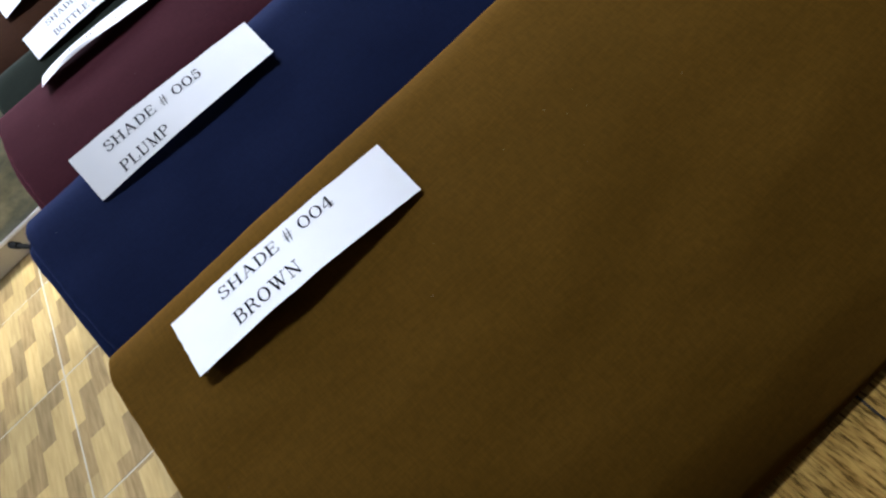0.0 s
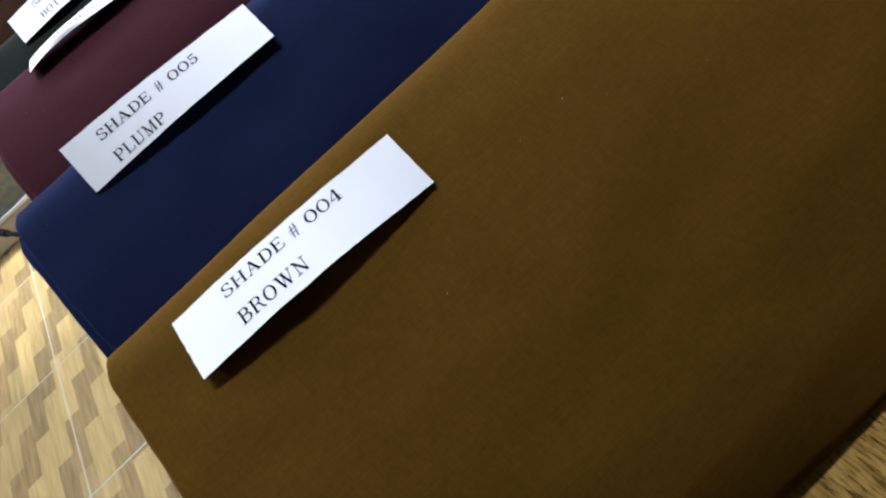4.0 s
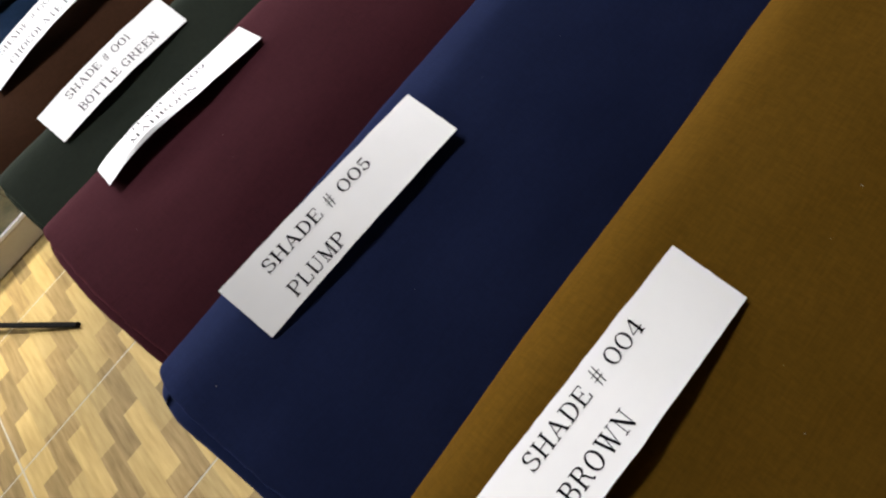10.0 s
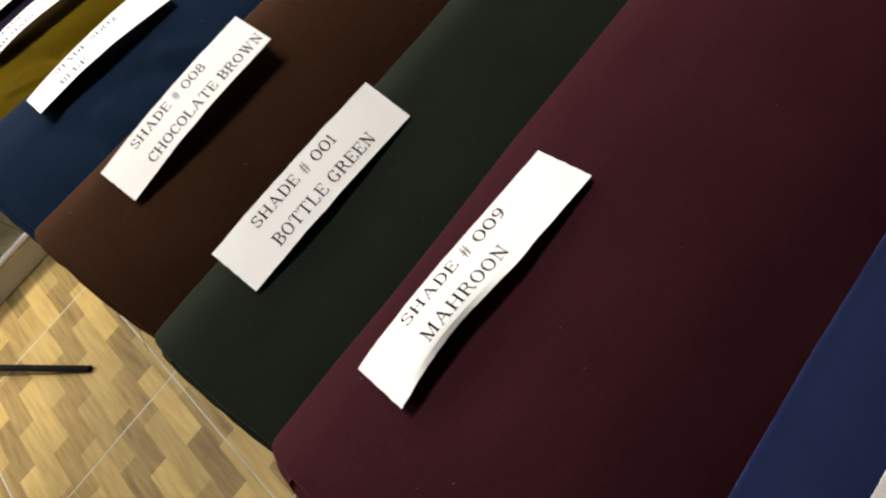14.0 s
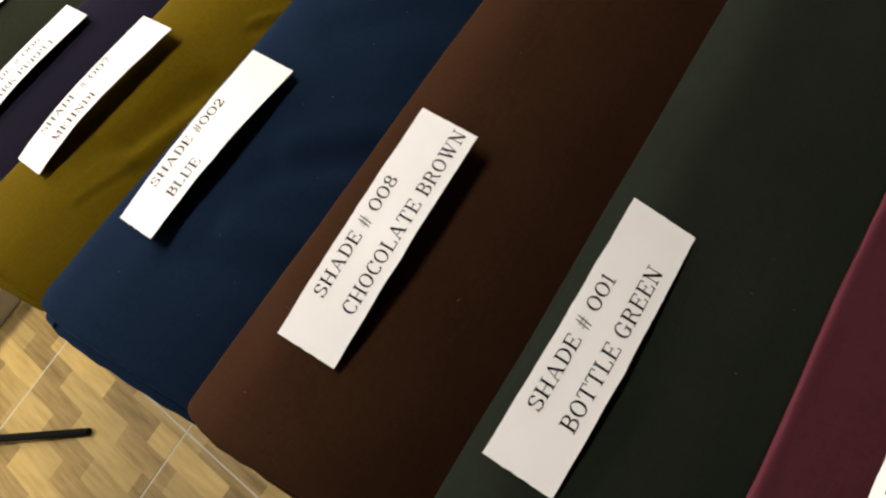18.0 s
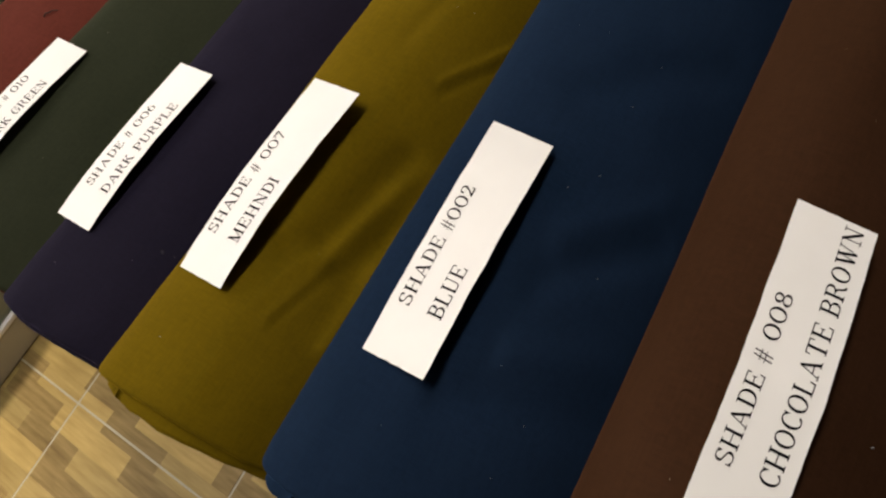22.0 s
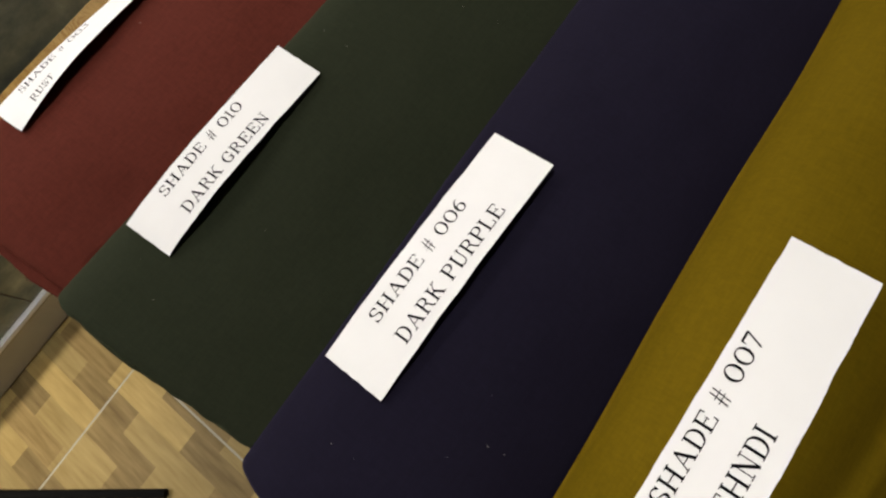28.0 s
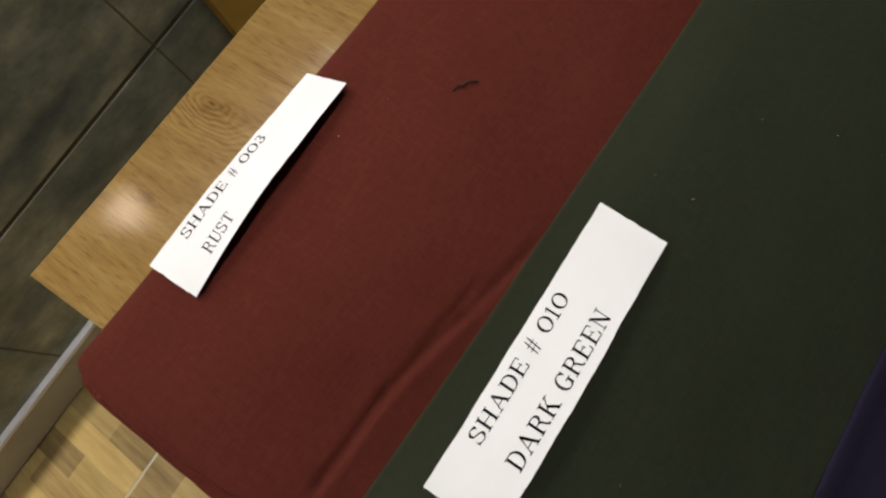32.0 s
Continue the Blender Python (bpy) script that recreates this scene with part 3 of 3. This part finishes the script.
# how far a strip humps up across its width near its start, with its lower rim tucked down
HUMP = {"MAHROON": 0.003}


def fold_down(u):
    """How much of the hump there is at the fraction u of the length."""
    return max(0.0, math.sin(math.pi * min(max((u - 0.05) / 0.55, 0.0), 1.0) ** 0.75)) ** 1.3


def curling(bow, peak, twist, warp, hump):
    """Lift of the paper at the fraction u of its length and v metres across it: it bows, its lower rim rises and its corners lie askew."""
    bend = math.log(0.5) / math.log(peak)

    def lift(u, v):
        u = min(max(u, 0.0), 1.0)
        swell = math.sin(math.pi * u ** bend)
        across = v / TALL + 0.5
        arch = 1 - ((across - 0.2) / (0.8 if across > 0.2 else 0.2)) ** 2
        return hump * fold_down(u) * arch + bow * (swell - 0.5) + 0.12 * bow * math.sin(5 * u + 1) + twist * swell ** 1.5 * (TALL / 2 - v) - warp * (2 * u - 1) * (2 * v / TALL)
    return lift


# serif capitals and figures of cap height 1: strokes as (points, width); the pen is broad on upright runs and thin on level ones
THICK, THIN = 0.165, 0.06


def arc(cx, cy, rx, ry, a, b, n=14):
    return [(cx + rx * math.cos(math.radians(a + (b - a) * k / n)), cy + ry * math.sin(math.radians(a + (b - a) * k / n))) for k in range(n + 1)]


def line(x0, y0, x1, y1, w=None):
    return ([(x0, y0), (x1, y1)], w)


def foot(x, y, half=0.19):
    return line(x - half, y, x + half, y, THIN)


def stem(x, heads=True, feet=True):
    return [line(x, 0, x, 1, THICK)] + ([foot(x, 0.97)] if heads else []) + ([foot(x, 0.03)] if feet else [])


LOW, TOP = THIN / 2, 1 - THIN / 2
RING = [(arc(0.46, 0.5, 0.38, 0.5 - THIN / 2, 0, 360, 30), None)]
STROKES = {
    "H": stem(0.19) + stem(0.85) + [line(0.19, 0.5, 0.85, 0.5, THIN)],
    "A": [line(0.13, 0.03, 0.49, 1, THIN), line(0.47, 1, 0.87, 0.03, THICK), line(0.27, 0.34, 0.72, 0.34, THIN), foot(0.13, 0.03, 0.15), foot(0.87, 0.03)],
    "D": stem(0.19) + [([(0.19, TOP), (0.42, TOP)] + arc(0.42, 0.5, 0.42, 0.5 - LOW, 90, -90) + [(0.19, LOW)], None)],
    "E": stem(0.19) + [line(0.19, TOP, 0.78, TOP, THIN), line(0.19, LOW, 0.82, LOW, THIN), line(0.19, 0.52, 0.6, 0.52, THIN), line(0.76, 1, 0.78, 0.76, 0.07), line(0.79, 0, 0.83, 0.27, 0.08), line(0.6, 0.64, 0.6, 0.4, 0.06)],
    "L": stem(0.19) + [line(0.19, LOW, 0.78, LOW, THIN), line(0.76, 0, 0.8, 0.3, 0.08)],
    "B": stem(0.19) + [([(0.19, TOP), (0.46, TOP)] + arc(0.46, 0.76, 0.25, 0.24 - LOW, 90, -90) + [(0.19, 0.52)], None), ([(0.19, 0.52), (0.5, 0.52)] + arc(0.5, 0.275, 0.28, 0.245, 90, -90) + [(0.19, LOW)], None)],
    "P": stem(0.19) + [([(0.19, TOP), (0.48, TOP)] + arc(0.48, 0.73, 0.29, 0.27 - LOW, 90, -90) + [(0.19, 0.46)], None)],
    "R": stem(0.19) + [([(0.19, TOP), (0.46, TOP)] + arc(0.46, 0.75, 0.27, 0.25 - LOW, 90, -90) + [(0.19, 0.5)], None), ([(0.5, 0.5), (0.64, 0.42), (0.72, 0.2), (0.82, 0.04), (0.95, 0.05)], 0.11)],
    "O": RING, "0": RING,
    "S": [([(0.72, 0.8)] + arc(0.43, 0.745, 0.26, 0.255 - LOW, 25, 225, 16) + arc(0.41, 0.265, 0.32, 0.265 - LOW, 42, -155, 18), None), line(0.71, 0.98, 0.71, 0.72, 0.06), line(0.1, 0.3, 0.1, 0.02, 0.06)],
    "W": [line(0.12, 1, 0.4, 0, THICK), line(0.4, 0, 0.64, 0.98, THIN), line(0.56, 1, 0.86, 0, THICK), line(0.86, 0, 1.14, 0.97, THIN), foot(0.12, 0.97), foot(0.58, 0.97), foot(1.14, 0.97, 0.14)],
    "N": [line(0.19, 0, 0.19, 0.97, THIN), line(0.13, 1, 0.83, 0.0, THICK), line(0.83, 0, 0.83, 0.97, THIN), foot(0.19, 0.03, 0.17), foot(0.1, 0.97, 0.1), foot(0.83, 0.97, 0.17)],
    "M": [line(0.19, 0, 0.19, 0.97, THIN), line(0.16, 1, 0.56, 0, THICK), line(0.56, 0, 0.92, 1, THIN), line(0.96, 0, 0.96, 1, THICK), foot(0.19, 0.03, 0.16), foot(0.12, 0.97, 0.12), foot(0.96, 0.03), foot(1.0, 0.97, 0.15)],
    "U": stem(0.19, feet=False) + [([(0.19, 0.5)] + arc(0.5, 0.33, 0.31, 0.33 - LOW, 180, 360) + [(0.81, 0.97)], 0.075), foot(0.81, 0.97, 0.16), line(0.19, 0.5, 0.2, 0.28, 0.14)],
    "T": stem(0.44, heads=False) + [line(0.02, TOP, 0.86, TOP, THIN), line(0.04, 1, 0.02, 0.74, 0.07), line(0.84, 1, 0.86, 0.74, 0.07)],
    "I": stem(0.2),
    "K": stem(0.19) + [line(0.19, 0.36, 0.76, 0.97, THIN), line(0.42, 0.62, 0.82, 0.03, THICK), foot(0.76, 0.97, 0.16), foot(0.84, 0.03, 0.17)],
    "G": [(arc(0.47, 0.5, 0.38, 0.5 - LOW, 38, 310, 26), None), line(0.78, 0.98, 0.78, 0.68, 0.06), line(0.76, 0.42, 0.76, 0.05, 0.14), foot(0.74, 0.43, 0.2)],
    "C": [(arc(0.47, 0.5, 0.38, 0.5 - LOW, 38, 318, 26), None), line(0.78, 0.98, 0.78, 0.68, 0.06)],
    "#": [line(0.26, -0.05, 0.4, 1.02, 0.075), line(0.54, -0.05, 0.68, 1.02, 0.075), line(0.1, 0.36, 0.76, 0.36, 0.05), line(0.16, 0.64, 0.82, 0.64, 0.05)],
    "1": [line(0.34, 0.03, 0.34, 1, 0.13), foot(0.34, 0.03, 0.22), line(0.14, 0.86, 0.34, 0.97, 0.06)],
    "2": [(arc(0.4, 0.73, 0.28, 0.27 - LOW, 165, -25, 14) + [(0.5, 0.38), (0.12, 0.07)], None), line(0.1, 0.07, 0.76, 0.07, 0.13), line(0.74, 0.04, 0.78, 0.28, 0.06), (arc(0.17, 0.76, 0.05, 0.05, 0, 360, 8), 0.09)],
    "3": [(arc(0.38, 0.76, 0.25, 0.24 - LOW, 150, -90, 14), None), (arc(0.38, 0.27, 0.3, 0.27 - LOW, 90, -155, 16), None), (arc(0.16, 0.2, 0.05, 0.05, 0, 360, 8), 0.09)],
    "4": [line(0.58, 0.03, 0.58, 1, THICK), line(0.56, 1, 0.06, 0.3, THIN), line(0.04, 0.28, 0.84, 0.28, 0.065), foot(0.58, 0.03, 0.2)],
    "5": [line(0.19, 0.96, 0.2, 0.52, 0.06), line(0.18, 0.93, 0.66, 0.95, 0.12), (arc(0.38, 0.32, 0.3, 0.32 - LOW, 128, -150, 18), None), (arc(0.15, 0.2, 0.05, 0.05, 0, 360, 8), 0.09)],
    "6": [(arc(0.42, 0.31, 0.29, 0.31 - LOW, 0, 360, 24), None), (arc(0.6, 0.36, 0.47, 0.64 - LOW, 180, 82, 14), None)],
    "7": [line(0.1, 0.93, 0.74, 0.93, 0.13), line(0.74, 0.95, 0.34, 0, 0.1), line(0.1, 0.98, 0.08, 0.7, 0.06)],
    "8": [(arc(0.42, 0.75, 0.24, 0.25 - LOW, 0, 360, 20), None), (arc(0.42, 0.265, 0.31, 0.265 - LOW, 0, 360, 22), None)],
    "9": [(arc(0.42, 0.69, 0.29, 0.31 - LOW, 0, 360, 24), None), (arc(0.24, 0.64, 0.47, 0.64 - LOW, 0, -98, 14), None)],
}
GLYPHS = {}


def glyph(letter):
    """Corners and faces of one letter of cap height 1, from x = 0, and its width: every stroke is a ribbon of short quads."""
    if letter not in GLYPHS:
        corners, faces = [], []
        for points, width in STROKES[letter]:
            first = len(corners)
            for k, (x, y) in enumerate(points):
                (ax, ay), (bx, by) = points[max(k - 1, 0)], points[min(k + 1, len(points) - 1)]
                run = math.hypot(bx - ax, by - ay) or 1.0
                ux, uy = (bx - ax) / run, (by - ay) / run
                half = (width if width else THIN + (THICK - THIN) * uy * uy) / 2
                corners += [(x - uy * half, y + ux * half), (x + uy * half, y - ux * half)]
                if k:
                    n = first + 2 * k
                    faces.append((n - 2, n - 1, n + 1, n))
        low = min(x for x, y in corners)
        GLYPHS[letter] = ([(x - low, y) for x, y in corners], faces, max(x for x, y in corners) - low)
    return GLYPHS[letter]


def letters(text, cap, wide_line, left, base, lift):
    """One mesh for each character of a printed line of wide_line metres: black serif capitals that follow the strip's curl."""
    natural = sum(0.5 if c == " " else glyph(c)[2] + 0.13 for c in text) - 0.13
    at, stretch, made = left, wide_line / (natural * cap), []
    for letter in text:
        if letter == " ":
            at += 0.5 * cap * stretch
            continue
        corners, faces, wide = glyph(letter)
        flat = [(at + x * cap * stretch - LONG / 2, base + y * cap - TALL / 2) for x, y in corners]
        data = bpy.data.meshes.new("letter")
        data.from_pydata([(x, y, lift(x / LONG + 0.5, y) + 0.0004) for x, y in flat], [], faces)
        data.materials.append(INK)
        made.append(data)
        at += (wide + 0.13) * cap * stretch
    return made


def strip(bow, lift_at, hump):
    bm = bmesh.new()
    n, m = 60, 10
    sheets = []

    def cut(i, j):
        """The strips were cut by hand: their long edges waver a little."""
        tuck = hump * fold_down(i / n) * max(0.0, 1 - j / m / 0.2)
        return (j / m - 0.5) * TALL + tuck + (0.0005 * noise.noise(Vector((i * 0.13, j, bow * 9e3))) + 0.0002 * noise.noise(Vector((i * 0.6, j, bow * 7e3)))) * (j in (0, m))

    for lift in (0.0002, 0.0):
        sheets.append([[bm.verts.new(((i / n - 0.5) * LONG + (0.0004 * noise.noise(Vector((j * 0.9, i, bow * 5e3))) if i in (0, n) else 0.0), cut(i, j), lift_at(i / n, (j / m - 0.5) * TALL) + lift)) for j in range(m + 1)] for i in range(n + 1)])
    for k, g in enumerate(sheets):
        for i in range(n):
            for j in range(m):
                q = (g[i][j], g[i + 1][j], g[i + 1][j + 1], g[i][j + 1])
                bm.faces.new(q if k == 0 else q[::-1])
    a, b = sheets
    rim = [(i, 0) for i in range(n)] + [(n, j) for j in range(m)] + [(i, m) for i in range(n, 0, -1)] + [(0, j) for j in range(m, 0, -1)]
    for (i, j), (k, l) in zip(rim, rim[1:] + rim[:1]):
        bm.faces.new((a[i][j], b[i][j], b[k][l], a[k][l]))
    return bm


for first, second, x, y, z, yaw, pitch, roll, long, tall, warp in LABELS:
    bow, peak, twist = CURL[second]
    hump = HUMP.get(second, 0.0)
    lift = curling(bow, peak, twist, warp, hump)
    tag = part("paper_label", strip(bow, lift, hump), PAPER)
    tagged(tag, "white paper strip printed with " + first.lower() + " " + second.lower(), "label", "shade labels")
    tag.matrix_world = pose(x, y, z, roll, pitch, yaw) @ Matrix.Diagonal((long / LONG, tall / TALL, 1, 1))
    margin, foot_1, run_1, foot_2, run_2 = PRINT[second]
    for text, cap, run, base in ((first, 0.0074, run_1, foot_1), (second, 0.0082, run_2, foot_2)):
        for data in letters(text, cap, run * LONG, margin * LONG, base * TALL, lift):
            new("letter", data).parent = tag

# ---------------------------------------------------------------- lint and loose threads
LINT = plain("pale_lint", (0.22, 0.21, 0.20), 0.9)
rng = random.Random(5)
bm = bmesh.new()
for k in range(110):
    n = rng.randrange(10)
    d = rng.uniform(0.03, 0.12)
    x, y = rng.uniform(ROW[n][2] + 0.02, 0.34), ROW[n][1] - d
    r = rng.choice((0.00014, 0.00018, 0.00026))
    turn = pose(x, y, top_at(n, x, y) + 0.0004, 0, 0, rng.uniform(0, 180)) @ Matrix.Diagonal((rng.uniform(1, 4), 1, 0.5, 1))
    bmesh.ops.create_icosphere(bm, subdivisions=1, radius=r, matrix=turn)
tagged(part("lint", bm, LINT), "pale specks of lint scattered on the cloths", "lint", kind="stuff")


THREAD = plain("dark_red_brown_thread", (0.030, 0.010, 0.006), 0.8)


def thread(points, r, mat):
    curve = bpy.data.curves.new("thread", "CURVE")
    curve.dimensions, curve.bevel_depth, curve.bevel_resolution = "3D", r, 1
    line = curve.splines.new("NURBS")
    line.points.add(len(points) - 1)
    for p, place in zip(line.points, points):
        p.co = (*place, 1)
    line.use_endpoint_u, line.order_u = True, 3
    ob = new("thread", curve)
    bpy.context.view_layer.update()
    data = bpy.data.meshes.new_from_object(ob.evaluated_get(bpy.context.evaluated_depsgraph_get()))
    bpy.data.objects.remove(ob)
    data.materials.append(mat)
    return data


for host, points in ((4, [(-0.1108, 0.3129, 0.8748), (-0.1199, 0.3170, 0.8737), (-0.1255, 0.3126, 0.8708), (-0.1269, 0.3027, 0.8692), (-0.1216, 0.2954, 0.8676), (-0.1189, 0.2923, 0.8711), (-0.1230, 0.2905, 0.8636), (-0.1285, 0.2857, 0.8577), (-0.1320, 0.2808, 0.8517)]),
                     (9, [(-0.1402, 1.0490, 0.8461), (-0.1551, 1.0463, 0.8444), (-0.1603, 1.0482, 0.8385), (-0.1645, 1.0452, 0.8327)]),
                     (9, [(0.0984, 1.0538, 0.8569), (0.1034, 1.0531, 0.8585), (0.1035, 1.0494, 0.8585), (0.1080, 1.0496, 0.8576), (0.1117, 1.0450, 0.8556)]),
                     (6, [(-0.1329, 0.5924, 0.8707), (-0.1418, 0.5889, 0.8693), (-0.1440, 0.5818, 0.8655)])):
    ob = new("loose_thread", thread(points, 0.00022 if points[0][0] < 0 else 0.0006, THREAD))
    ob.parent = CLOTHS[host]

# ---------------------------------------------------------------- far things
board = tagged(part("wooden_board", box(0.236, 0.75, WALL_Y - 0.05, WALL_Y - 0.016, 0.0, 0.68, 0.003), TAN), "tan wooden board leaning upright against the slate wall", "board")

stick = tagged(new("metal_rod"), "thin black metal rod lying from the floor onto the skirting", "rod")
part("shaft", rod((-0.602, 1.275, 0.012), (-0.930, 1.712, 0.084), 0.0095), STEEL, stick)
part("end_cap", rod((-0.930, 1.712, 0.084), (-0.955, 1.746, 0.090), 0.014), STEEL, stick)

# rims at every downlight, also at the added ones and the aisle spot
for lx, ly, power, size in LAMPS + [(*BEAM, 0, 0)]:
    light = tagged(new("downlight"), "unseen small round recessed ceiling downlight with white rim", "ceiling light", "ceiling downlights")
    bm = bmesh.new()
    bmesh.ops.create_cone(bm, cap_ends=False, segments=32, radius1=0.075, radius2=0.06, depth=0.03, matrix=Matrix.Translation((lx, ly, HIGH - 0.016)))
    part("rim", bm, CAP, light, smooth=True)
# frames behind the panel lamps, nearly all of them added sources
for px, py, pw, ph, power in PANELS:
    panel = tagged(new("panel_light"), "unseen flat white rectangular ceiling light panel", "ceiling light", "ceiling panels")
    part("frame", box(px - pw / 2 - 0.02, px + pw / 2 + 0.02, py - ph / 2 - 0.02, py + ph / 2 + 0.02, HIGH - 0.02, HIGH - 0.001), CAP, panel)

# ---------------------------------------------------------------- pieces of wall and floor
TX, TY, PITCH = -0.455, 1.54, 0.497


def tile_mesh(name, sx, sy, sz, bevel, mat):
    return mesh_of(name, box(0, sx, 0, sy, 0, sz, bevel, 1), mat)


floor_tile = tile_mesh("floor_tile", PITCH - 0.005, PITCH - 0.005, 0.01, 0.001, FLOOR)
for i in range(-5, 8):
    for j in range(-9, 15):
        x, y = TX + i * PITCH, TY + j * PITCH
        if x < X0 or x + PITCH > X1 or y < Y0 or y + PITCH > Y1:
            continue
        ob = new("floor_tile", floor_tile)
        ob.parent = floor_bed
        ob.matrix_world = Matrix.Translation((x + 0.0025, y + 0.0025, -0.01))
wall_tile = tile_mesh("slate_tile", 0.596, 0.012, 0.279, 0.001, STONE)
for i in range(-4, 2):
    for j in range(4):
        x, z = 0.12 + i * 0.6, 0.105 + j * 0.288
        if x < X0 or z + 0.284 > PART_H + 0.2:
            continue
        ob = new("slate_tile", wall_tile)
        ob.parent = partition
        ob.matrix_world = Matrix.Translation((x + 0.003, WALL_Y, z))
